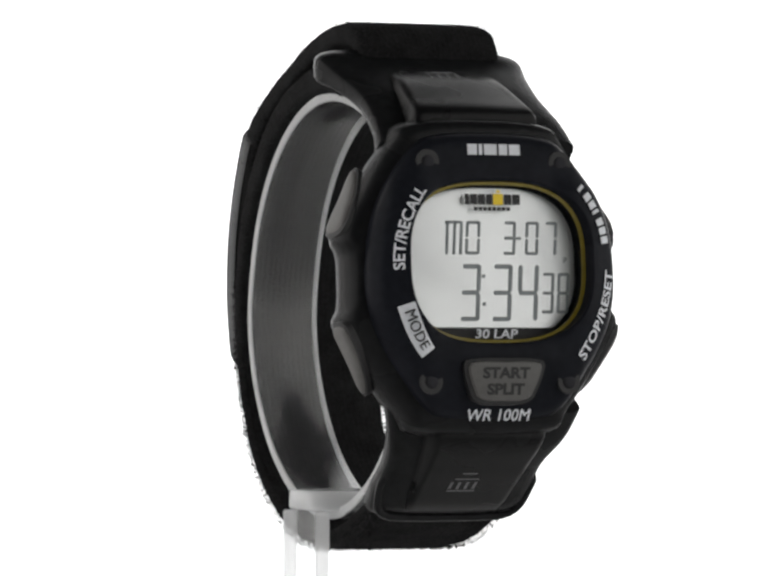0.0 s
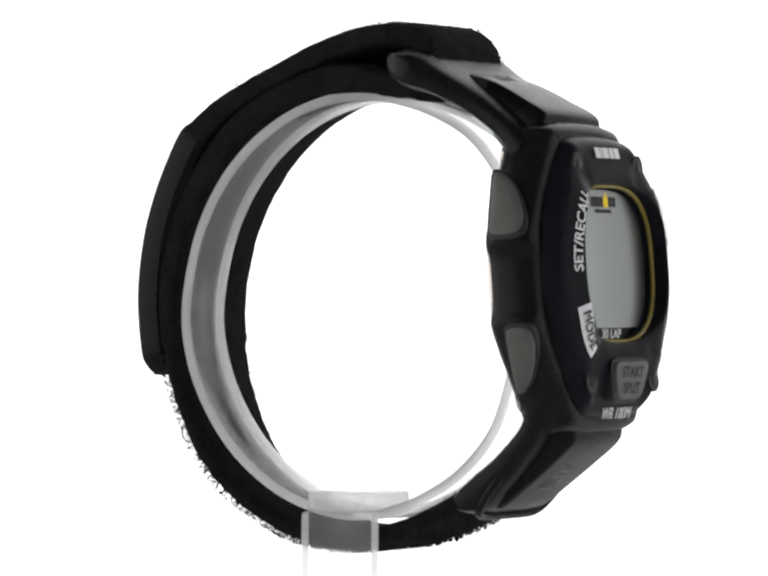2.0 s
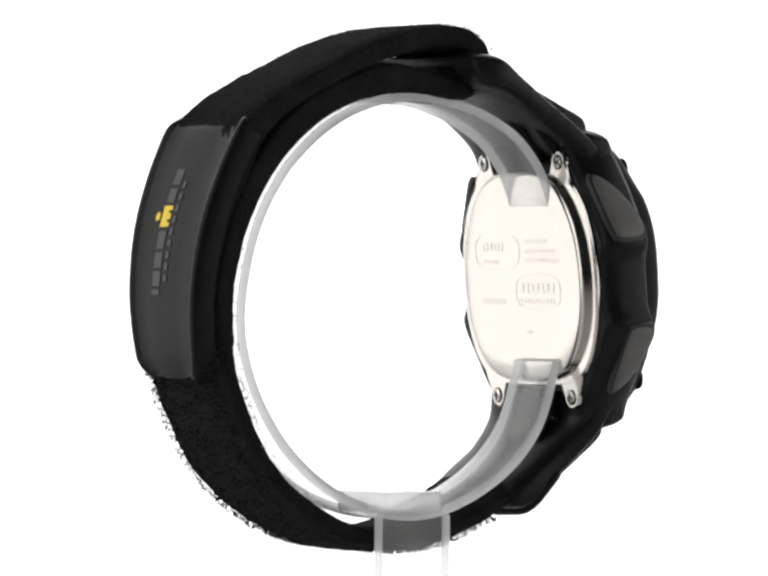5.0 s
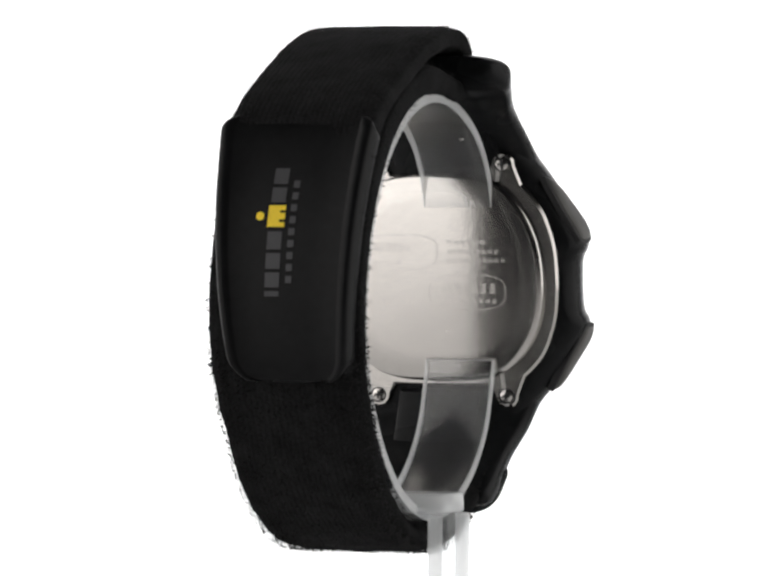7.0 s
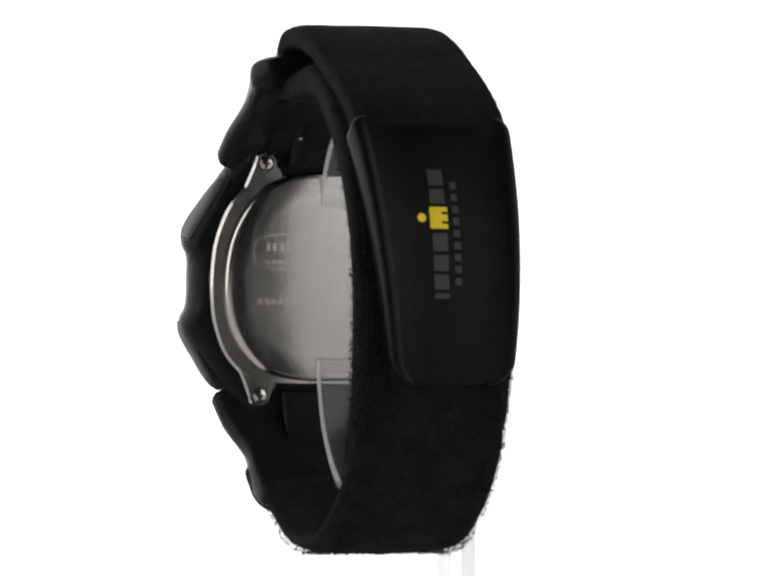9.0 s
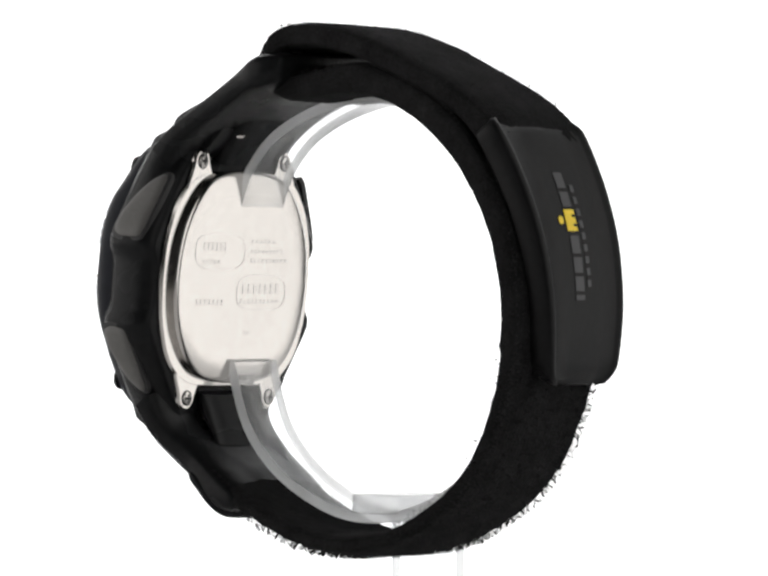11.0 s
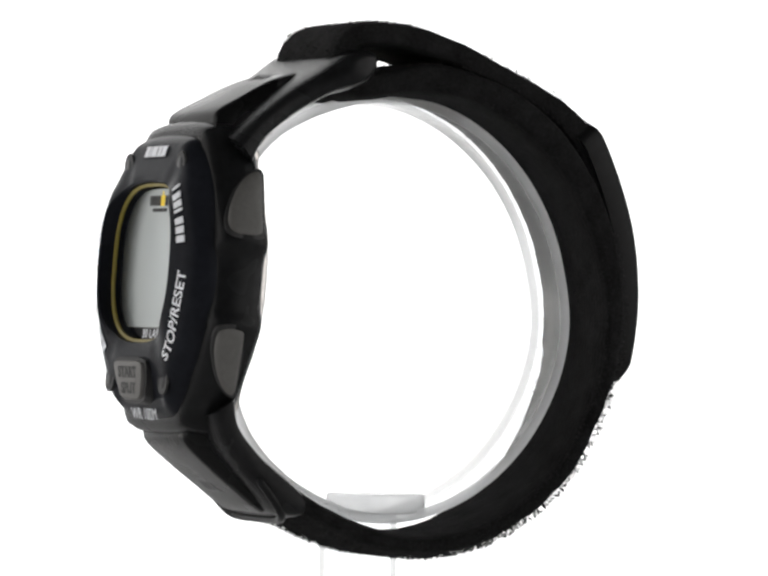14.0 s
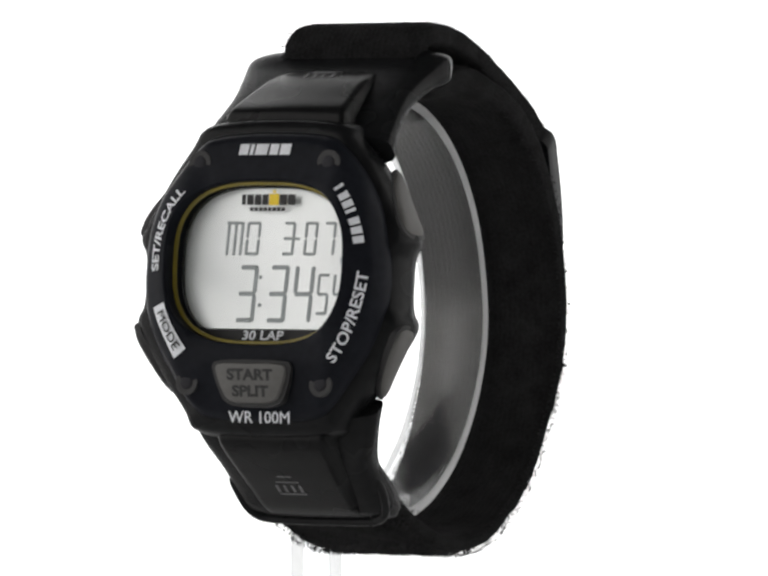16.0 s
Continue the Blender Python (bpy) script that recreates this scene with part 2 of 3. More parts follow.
def bar(name, x0, x1, z0, z1, mat, parent, place, slant=0.0, thick=0.08, label=""):
    """A printed bar with a little thickness."""
    n = 4
    top, low = [], []
    for u, v in [(x0, z0), (x1, z0), (x1, z1), (x0, z1)]:
        top.append(place(u + slant * v, v, thick))
        low.append(place(u + slant * v, v, -0.05))
    return part(name, low + top, [(3, 2, 1, 0), (4, 5, 6, 7)] + [(k, (k + 1) % 4, 4 + (k + 1) % 4, 4 + k) for k in range(4)], mat, parent, label, smooth=0)


def mirrored(right):
    return right + [(-x, z) for x, z in reversed(right)]


# ---- studio
def studio():
    def sheet(name, pts, faces, mat, thick=0.01):
        ob = part(name, pts, faces, mat, None, smooth=30)
        s = ob.modifiers.new("thickness", "SOLIDIFY")
        s.thickness = thick
        return ob
    fl = sheet("floor", [(-3, -3, 0), (3, -3, 0), (3, 3, 0), (-3, 3, 0)], [(0, 1, 2, 3)], WHITE)
    fl.modifiers["thickness"].offset = -1
    tagged(fl, "plain white photo table surface", "floor", kind="structure")
    # the backdrop's white is emission added to its material
    bd = sheet("backdrop", [(-0.9, 1.0, 0.002), (0.9, 1.0, 0.002), (0.9, 1.0, 1.3), (-0.9, 1.0, 1.3)], [(0, 1, 2, 3)], SELFLIT)
    tagged(bd, "plain white studio backdrop behind the watch, given its own glow", "backdrop", kind="structure")
    for name, a, b in (("wall_south", (-3, -3), (3, -3)), ("wall_west", (-3, 3), (-3, -3)), ("wall_east", (3, -3), (3, 3)), ("wall_north", (3, 3), (-3, 3))):
        w = sheet(name, [(*a, 0), (*b, 0), (*b, 2.6), (*a, 2.6)], [(0, 1, 2, 3)], DARKWALL, 0.1)
        tagged(w, "plain dark studio wall", "wall", kind="structure")
    c = sheet("ceiling", [(-3, -3, 2.6), (3, -3, 2.6), (3, 3, 2.6), (-3, 3, 2.6)], [(0, 1, 2, 3)], DARKWALL, 0.1)
    c.modifiers["thickness"].offset = 1
    tagged(c, "plain dark studio ceiling", "ceiling", kind="structure")


# ---- watch
BODY = mirrored([(11.2, 22.5), (13.0, 19.0), (15.8, 15.5), (19.2, 9.8), (21.1, 6.4), (20.9, 4.9), (20.1, 4.0), (20.0, 0), (20.1, -4.0), (20.9, -4.9), (21.1, -6.4),
                 (18.4, -10.5), (15.0, -15.5), (12.4, -18.5), (11.2, -21.5)])
RIM = mirrored([(8.5, 20.3), (11.8, 17.8), (15.6, 13.2), (18.2, 7.2), (18.8, 1.5), (18.6, -4.0), (16.8, -9.0), (13.6, -13.6), (10.6, -17.6), (8.0, -19.6)])
WINDOW = [(13.7 * math.copysign(abs(math.cos(a)) ** 0.72, math.cos(a)), 2.2 + 11.1 * math.copysign(abs(math.sin(a)) ** 0.72, math.sin(a)))
          for a in [2 * math.pi * k / 160 for k in range(160)]]


def face_height(x, z):
    h = 11.8
    if z > 12:
        h -= (z - 12) * 0.24
    if z < -11:
        h -= (-11 - z) * 0.34
    # raised lip beside the window, falling away outwards
    u = min(1.0, max(0.0, (abs(x) - 7.5) / 5.5))
    h += 1.3 * u * u * (3 - 2 * u)
    a = 13.7 * (abs(x / 13.7) ** 2.78 + abs((z - 2.2) / 11.1) ** 2.78) ** 0.36
    if a > 12.9:
        k = min(1.0, max(0.0, (abs(x) / math.hypot(x, z - 2.2) - 0.45) / 0.4))
        h -= 0.48 * ((a - 12.9) ** 2 / 2.4 if a < 14.1 else a - 13.5) * k * k * (3 - 2 * k)
    return h


def on_face(x, z, up=0.0):
    return case_point(x, face_height(x, z) + 0.2 + up, z)


def build_case(watch):
    # resin body
    o = [(x - 0.45, z) for x, z in polar(chaikin(BODY, 3), 240)]
    rings = [[case_point(x, y, z) for x, z in inset(o, d)] for y, d in
             ((0.8, 9), (0.4, 2.2), (0.7, 1.4), (1.6, 0.6), (2.8, 0.12), (4.4, 0.0), (6.6, 0.4), (7.6, 0.9), (8.2, 2.0), (8.2, 6.0))]
    part("case_body", *loft(rings), RESIN, watch, "black resin case with bulged flanks")
    # bezel with the window opening
    r = polar(chaikin(RIM, 3), 160)
    w = polar(WINDOW, 160, 0, 2.2)
    rings = [[case_point(x, 5.5, z) for x, z in inset(r, 0.3)]]
    for drop, d in ((3.0, 0.0), (1.7, 0.12), (0.95, 0.42), (0.42, 0.85), (0.12, 1.3)):
        rings.append([case_point(x, face_height(x, z) - drop, z) for x, z in inset(r, d)])
    ri = inset(r, 1.75)
    for f, dip in ((0.0, 0.0), (0.2, 0.0), (0.4, 0.0), (0.6, 0.0), (0.78, 0.0), (0.93, 0.08)):
        ring = [(a[0] + (b[0] - a[0]) * f, a[1] + (b[1] - a[1]) * f) for a, b in zip(ri, w)]
        rings.append([case_point(x, face_height(x, z) - dip, z) for x, z in ring])
    rings.append([case_point(x, face_height(x, z) - 0.4, z) for x, z in w])
    rings.append([case_point(x, 8.2, z) for x, z in inset(w, 0.1, 0, 2.2)])
    part("bezel", *loft(rings, caps=False), BEZEL, watch, "dark blue-black bezel with white lettering")
    # ochre ring round the window
    wi = inset(w, 0.12, 0, 2.2)
    wj = inset(w, 0.54, 0, 2.2)
    rings = [[case_point(x, y, z) for x, z in q] for q, y in ((wi, 10.75), (wj, 10.55), (wj, 10.3), (wi, 10.3))]
    part("display_ring", *loft(rings, closed=True), RINGYELLOW, watch, "ochre yellow ring round the display")
    # dark dial under the pane
    rings = [[case_point(x, y, z) for x, z in inset(w, d, 0, 2.2)] for y, d in ((7.4, 0.3), (8.33, 0.3), (8.37, 0.5))]
    part("dial", *loft(rings), DARKPRINT, watch, "black dial mask under the display pane")


def seven(ch):
    return {"0": "abcdef", "1": "bc", "2": "abged", "3": "abgcd", "4": "fgbc", "5": "afgcd", "6": "afgedc", "7": "abc", "8": "abcdefg", "9": "abcdfg"}[ch]


def segment_shape(code, w, h, t):
    """Corners of one bar of a seven-bar numeral, lower left at 0, 0."""
    g = 0.06
    m = h / 2
    if code in "adg":
        z = {"a": h - t, "d": 0, "g": m - t / 2}[code]
        return [(t * 0.5 + g, z), (w - t * 0.5 - g, z), (w - t * 0.2 - g, z + t * 0.5), (w - t * 0.5 - g, z + t), (t * 0.5 + g, z + t), (t * 0.2 + g, z + t * 0.5)]
    x = 0 if code in "fe" else w - t
    z0, z1 = (m + g, h - g) if code in "fb" else (g, m - g)
    return [(x, z0 + t * 0.4), (x + t * 0.5, z0), (x + t, z0 + t * 0.4), (x + t, z1 - t * 0.4), (x + t * 0.5, z1), (x, z1 - t * 0.4)]


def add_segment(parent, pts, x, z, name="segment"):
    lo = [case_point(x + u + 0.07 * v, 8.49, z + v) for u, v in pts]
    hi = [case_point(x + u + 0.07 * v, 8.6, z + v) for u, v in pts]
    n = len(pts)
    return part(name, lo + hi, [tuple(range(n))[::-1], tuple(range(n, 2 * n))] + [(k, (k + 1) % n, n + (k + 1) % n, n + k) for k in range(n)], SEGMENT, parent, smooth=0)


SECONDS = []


def build_display(watch):
    w = polar(WINDOW, 160, 0, 2.2)
    cut = [(x, max(z, -6.6)) for x, z in inset(w, 0.75, 0, 2.2)]
    rings = [[case_point(x, y, z) for x, z in q] for q, y in ((cut, 7.6), (cut, 8.51), ([(x * 0.99, 2.2 + (z - 2.2) * 0.99) for x, z in cut], 8.55))]
    lcd = part("display", *loft(rings), LCD, watch, "pale grey-green liquid crystal display", smooth=20)
    big, small = 0.62, 0.42
    for ch, x, wd in (("3", -4.8, 3.0), ("3", 0.0, 3.0), ("4", 3.9, 3.1)):
        for code in seven(ch):
            add_segment(lcd, segment_shape(code, wd, 7.8, big), x, -5.7)
    for z in (-3.6, 0.2):
        add_segment(lcd, [(0, 0), (0.5, 0), (0.5, 0.5), (0, 0.5)], -1.25, z, "colon_dot")
    for ch, x, wd in (("0", -3.7, 2.2), ("3", 2.0, 1.9), ("0", 5.4, 2.0), ("7", 8.3, 1.9)):
        for code in seven(ch):
            add_segment(lcd, segment_shape(code, wd, 4.6, small), x, 3.4)
    for x in (-6.7, -5.6, -4.6):
        add_segment(lcd, [(0, 0), (0.42, 0), (0.42, 4.5), (0, 4.5)], x, 3.4)
    add_segment(lcd, [(0, 0), (2.4, 0), (2.4, 0.42), (0, 0.42)], -6.6, 7.6)
    add_segment(lcd, [(0, 0), (0.9, 0), (0.9, 0.36), (0, 0.36)], 3.95, 5.5, "dash")
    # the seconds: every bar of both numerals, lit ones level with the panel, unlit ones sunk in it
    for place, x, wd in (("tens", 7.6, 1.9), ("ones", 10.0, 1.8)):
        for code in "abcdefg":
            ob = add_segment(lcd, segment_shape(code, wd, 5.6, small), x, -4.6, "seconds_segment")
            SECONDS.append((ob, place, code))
    text_part("afternoon_mark", "P", 1.2, SEGMENT, lcd, lambda u, v: case_point(11.5 + u, 8.59, 2.7 + v))
    # printed emblem at the top of the display
    def at(u, v, up=0.0):
        return case_point(u, 9.5 + up * 0.3, v)
    for k, (a, b) in enumerate(((-3.9, -3.3), (-3.1, -2.1), (-1.9, -0.9), (-0.7, 0.2), (2.0, 3.1), (3.3, 4.4))):
        bar("emblem_bar", a, b, 10.2, 11.6, DARKPRINT, watch, at)
    bar("emblem_block", 0.35, 1.85, 10.15, 11.7, YELLOW, watch, at)
    bar("emblem_block", 0.85, 1.35, 11.8, 12.2, YELLOW, watch, at)
    for k in range(8):
        bar("emblem_bar", -2.6 + k * 0.7, -2.05 + k * 0.7, 9.35, 9.85, DARKPRINT, watch, at)
    # pane
    pane = part("display_pane", [case_point(x, 9.46, z) for x, z in cut], [tuple(range(160))], PANE, watch, "clear display pane", smooth=0)
    pane.visible_shadow = False
    text_part("lap_lettering", "30 LAP", 1.75, PRINT, watch, lambda u, v: case_point(0.2 + u, 9.52, -7.55 + v), "small white lettering", shear=0.12, stretch=1.25)


def build_face_details(watch):
    # lettering along arcs round the window; turn +1: letters stand outwards, -1: they stand inwards
    def arc(mid, radius, way, cx=0.0, cz=2.0):
        def place(u, v):
            a = radians(mid) - way * u / radius
            rr = radius + way * v
            return on_face(cx + rr * math.cos(a), cz + rr * math.sin(a))
        return place
    text_part("set_lettering", "SET/RECALL", 2.02, PRINT, watch, arc(161.5, 15.35, 1), "white lettering on the bezel", stretch=1.13)
    text_part("stop_lettering", "STOP/RESET", 2.0, PRINT, watch, arc(-21.1, 23.75, -1, -6.95, 3.25), "white lettering on the bezel", stretch=1.22)
    # brand word beside the light button as seven bars
    ind = arc(25, 16.2, 1)
    for k in range(7):
        bar("trade_mark_bar", -4.4 + k * 1.28, -4.4 + k * 1.28 + (0.45 if k in (0, 3) else 0.95), -0.65, 0.65, PRINT, watch, lambda u, v, t, f=ind: f(u, v) + Vector((0, -0.001 * t, 0)))
    # mode plate
    mp = arc(207.3, 22.6, -1, 6.95, 3.25)
    n = 10
    m = 6
    low = [mp(-3.7 + 7.4 * k / n, -1.15 + 2.3 * j / m) for j in range(m + 1) for k in range(n + 1)]
    part("mode_plate", low, [(j * (n + 1) + k, j * (n + 1) + k + 1, (j + 1) * (n + 1) + k + 1, (j + 1) * (n + 1) + k) for j in range(m) for k in range(n)], PRINT, watch, "white printed plate", smooth=0)

    def raised(u, v):
        return mp(u, v) + Vector((0, -0.0002, 0))
    text_part("mode_lettering", "MODE", 1.95, DARKPRINT, watch, raised, "dark lettering on a white plate", bold=0.0, stretch=1.05)
    # maker's mark above, water mark below
    for a, b in ((-3.9, -2.5), (-2.2, -1.7), (-1.4, 0.5), (0.85, 2.1), (2.4, 4.0)):
        bar("trade_mark_bar", a, b, -0.75, 0.75, PRINT, watch, lambda u, v, t: on_face(u + 0.1 * v, 17.6 + v) + Vector((0, -0.001 * t, 0)))
    text_part("depth_lettering", "WR 100M", 2.25, PRINT, watch, lambda u, v: on_face(0.2 + u, -18.65 + v), "white lettering on the bezel", shear=0.12, bold=0.0, stretch=1.02)
    # start button in a recess
    shape = chaikin([(-5.8, 0), (5.8, 0), (5.4, -2.2), (3.9, -5.6), (-3.9, -5.6), (-5.4, -2.2)], 2, 0.18)
    o = polar(shape, 60, 0, -2.7)

    def on_button(u, v, up):
        return case_point(0.2 + u, 11.55 + up + (v + 2.7) * 0.17, -11.3 + v)
    o2 = [(x * 1.09, -2.7 + (z + 2.7) * 1.13) for x, z in o]
    part("button_recess", *loft([[on_button(x, z, h) for x, z in q] for q, h in ((o2, -1.2), (o2, 0.10), (o, 0.12))]), DARKPRINT, watch)
    b = part("start_button", *loft([[on_button(x, z, h) for x, z in inset(o, d, 0, -2.7)] for h, d in ((-0.5, 0.15), (0.35, 0.15), (0.6, 0.3), (0.68, 0.7))]), BUTTON, watch, "grey rubber push button with dark lettering")
    text_part("start_lettering", "START", 2.0, DARKPRINT, b, lambda u, v: on_button(u, -1.75 + v, 0.73), stretch=1.2, bold=0.045)
    text_part("split_lettering", "SPLIT", 2.0, DARKPRINT, b, lambda u, v: on_button(u, -3.95 + v, 0.73), stretch=1.2, bold=0.045)
    # four bezel screws
    for x, z in ((-10.0, 15.8), (10.0, 15.8), (-10.4, -14.1), (10.4, -14.1)):
        ring = lambda rad, up: [case_point(x + rad * math.cos(a), face_height(x, z) + up, z + rad * math.sin(a)) for a in [2 * math.pi * k / 28 for k in range(28)]]
        part("screw_seat", *loft([ring(1.7, -0.3), ring(1.7, 0.03), ring(1.5, 0.06), ring(1.3, 0.03)]), DARKPRINT, watch)
        s = part("bezel_screw", *loft([ring(0.95, -0.2), ring(0.95, 0.06), ring(0.75, 0.12)]), SCREW, watch, "dark metal screw")
    # four side buttons
    pad = polar(chaikin([(-5.0, -2.5), (-4.0, -2.8), (2.5, -2.6), (5.1, -2.5), (5.2, -1.4), (3.7, 0.6), (1.0, 2.1), (-2.0, 2.9), (-4.3, 2.7), (-5.1, 1.0)], 2), 48)
    for sx in (1, -1):
        for sz in (1, -1):
            n = Vector((0.88, 0.47))
            tan = Vector((-n.y, n.x))

            def at(u, v, h, sx=sx, sz=sz, n=n, tan=tan):
                px = 18.55 + tan.x * u + n.x * h
                pz = (10.9 if sz > 0 else 10.7) + tan.y * u + n.y * h
                return case_point(sx * px - 0.6, (3.9 + 0.92 * v if sz > 0 else 4.9 + 0.74 * v) - 0.12 * u, sz * pz)
            part("button_recess", *loft([[at(x * 1.1, z * 1.15, h) for x, z in inset(pad, d)] for h, d in ((-1.0, 0), (-0.12, 0), (0.02, 0.3))]), DARKPRINT, watch)
            part("side_button", *loft([[at(x, z, h) for x, z in inset(pad, d)] for h, d in ((-0.6, 0.05), (0.12, 0.05), (0.36, 0.35), (0.50, 0.9), (0.58, 1.6))]), BUTTON, watch, "grey rubber side button")


def build_back(watch):
    back = mirrored([(8.6, 15.6), (12.6, 14.4), (15.8, 10.6), (17.6, 5.5), (18.0, 0), (17.6, -5.5), (15.8, -10.6), (12.6, -14.0), (8.6, -15.2)])
    o = polar(chaikin(back, 3, 0.2), 160)
    rings = [[case_point(x - 0.6, y, z + 0.6) for x, z in inset(o, d)] for y, d in ((1.6, 0.0), (0.1, 0.0), (-0.2, 0.35), (-0.2, 2.0))]
    cb = part("case_back", *loft(rings), STEEL, watch, "brushed stainless steel case back")
    # four ears that carry the screws
    for sx, x1 in ((-1, -10.3), (1, 9.5)):
        for sz, z1 in ((1, 17.6), (-1, -16.05)):
            x0, z0 = x1 - sx * 0.2, z1 - sz * 5.0
            dx, dz = x1 - x0, z1 - z0
            n = math.hypot(dx, dz)
            px, pz = -dz / n, dx / n
            arc = [(x1 + 1.75 * (px * math.cos(t) + dx / n * math.sin(t)), z1 + 1.75 * (pz * math.cos(t) + dz / n * math.sin(t))) for t in [math.pi * k / 14 for k in range(15)]]
            foot = [(x0 - 4.0 * px, z0 - 4.0 * pz), (x0 + 4.0 * px, z0 + 4.0 * pz)]
            ear = polar(arc + foot, 60, (x0 + x1) / 2, (z0 + z1) / 2)
            rings = [[case_point(x, y, z) for x, z in inset(ear, d, (x0 + x1) / 2, (z0 + z1) / 2)] for y, d in ((1.5, 0.0), (0.1, 0.0), (-0.17, 0.3), (-0.17, 1.3))]
            part("ear", *loft(rings), STEEL, cb)
    lid = polar(chaikin(mirrored([(7.6, 15.9), (12.6, 11.6), (15.9, 4.8), (15.9, -4.8), (12.6, -11.0), (7.6, -14.4)]), 3), 120)
    rings = [[case_point(x - 0.6, y, z + 0.5) for x, z in inset(lid, d)] for y, d in ((0.1, 0.0), (-0.9, 0.0), (-1.25, 0.3), (-1.35, 0.8), (-1.4, 4.0))]
    part("lid", *loft(rings), STEEL, cb, "plain steel lid")

    def at(u, v, up=0.0):
        return case_point(-u, -1.42 - up * 0.3, v + 0.5)
    # engraved frames and unreadable lines
    for k, (u0, u1, v, h) in enumerate(((2.0, 8.2, 5.6, 0.55), (2.0, 10.2, 4.2, 0.55), (2.0, 11.2, 2.9, 0.55), (0.0, 9.8, -3.0, 0.6), (-9.5, -3.5, 4.5, 1.2), (-9.5, -5.0, 2.6, 0.6), (-10.5, -3.5, -3.2, 0.8), (1.5, 3.0, -7.4, 0.5))):
        n = max(2, int((u1 - u0) / 0.9))
        for j in range(n):
            a = u0 + (u1 - u0) * j / n
            bar("engraved_bar", a, a + 0.62 * (u1 - u0) / n, v, v + h, STEELDARK, cb, at)
    for k in range(7):
        bar("engraved_bar", 0.4 + k * 1.35, 1.2 + k * 1.35, -1.6, -0.1, STEELDARK, cb, at)

    def frame_line(u0, u1, v0, v1):
        o1 = chaikin([(u0, v0), (u1, v0), (u1, v1), (u0, v1)], 3, 0.2)
        c = ((u0 + u1) / 2, (v0 + v1) / 2)
        o1 = polar(o1, 60, *c)
        o2 = inset(o1, 0.25, *c)
        part("engraved_frame", *loft([[at(u, v, h) for u, v in q] for q, h in ((o1, 0.0), (o1, 0.06), (o2, 0.06), (o2, 0.0))], closed=True), STEELDARK, cb)
    frame_line(-1.0, 11.0, -4.0, 1.2)
    frame_line(-11.5, 0.6, 1.8, 7.0)
    for x in (-10.3, 9.5):
        for z in (-16.55, 17.1):
            ring = lambda rad, up: [case_point(x + rad * math.cos(a), -0.2 - up, z + 0.5 + rad * math.sin(a)) for a in [2 * math.pi * k / 24 for k in range(24)]]
            s = part("screw", *loft([ring(0.95, -0.2), ring(0.95, 0.12), ring(0.75, 0.28)]), STEEL, cb, "small steel cross-head screw")
            seat = [ring(1.14, 0.01), ring(1.14, 0.05), ring(1.0, 0.05), ring(1.0, 0.01)]
            part("screw_seat", *loft(seat, closed=True), SCREW, cb)
            # cross slots: black bars on the head, their shade put into the colour
            for a, b in ((0.6, 0.17), (0.17, 0.6)):
                c = [case_point(x + i * a, -0.2 - h, z + 0.5 + j * b) for h in (0.2, 0.31) for i, j in ((-1, -1), (1, -1), (1, 1), (-1, 1))]
                part("screw_slot_shade", c, [(3, 2, 1, 0), (4, 5, 6, 7)] + [(k, (k + 1) % 4, 4 + (k + 1) % 4, 4 + k) for k in range(4)], DARKPRINT, cb, smooth=0)


def stations(rows):
    return [(*side(*o), *side(*i), *w) for o, i, *w in rows]


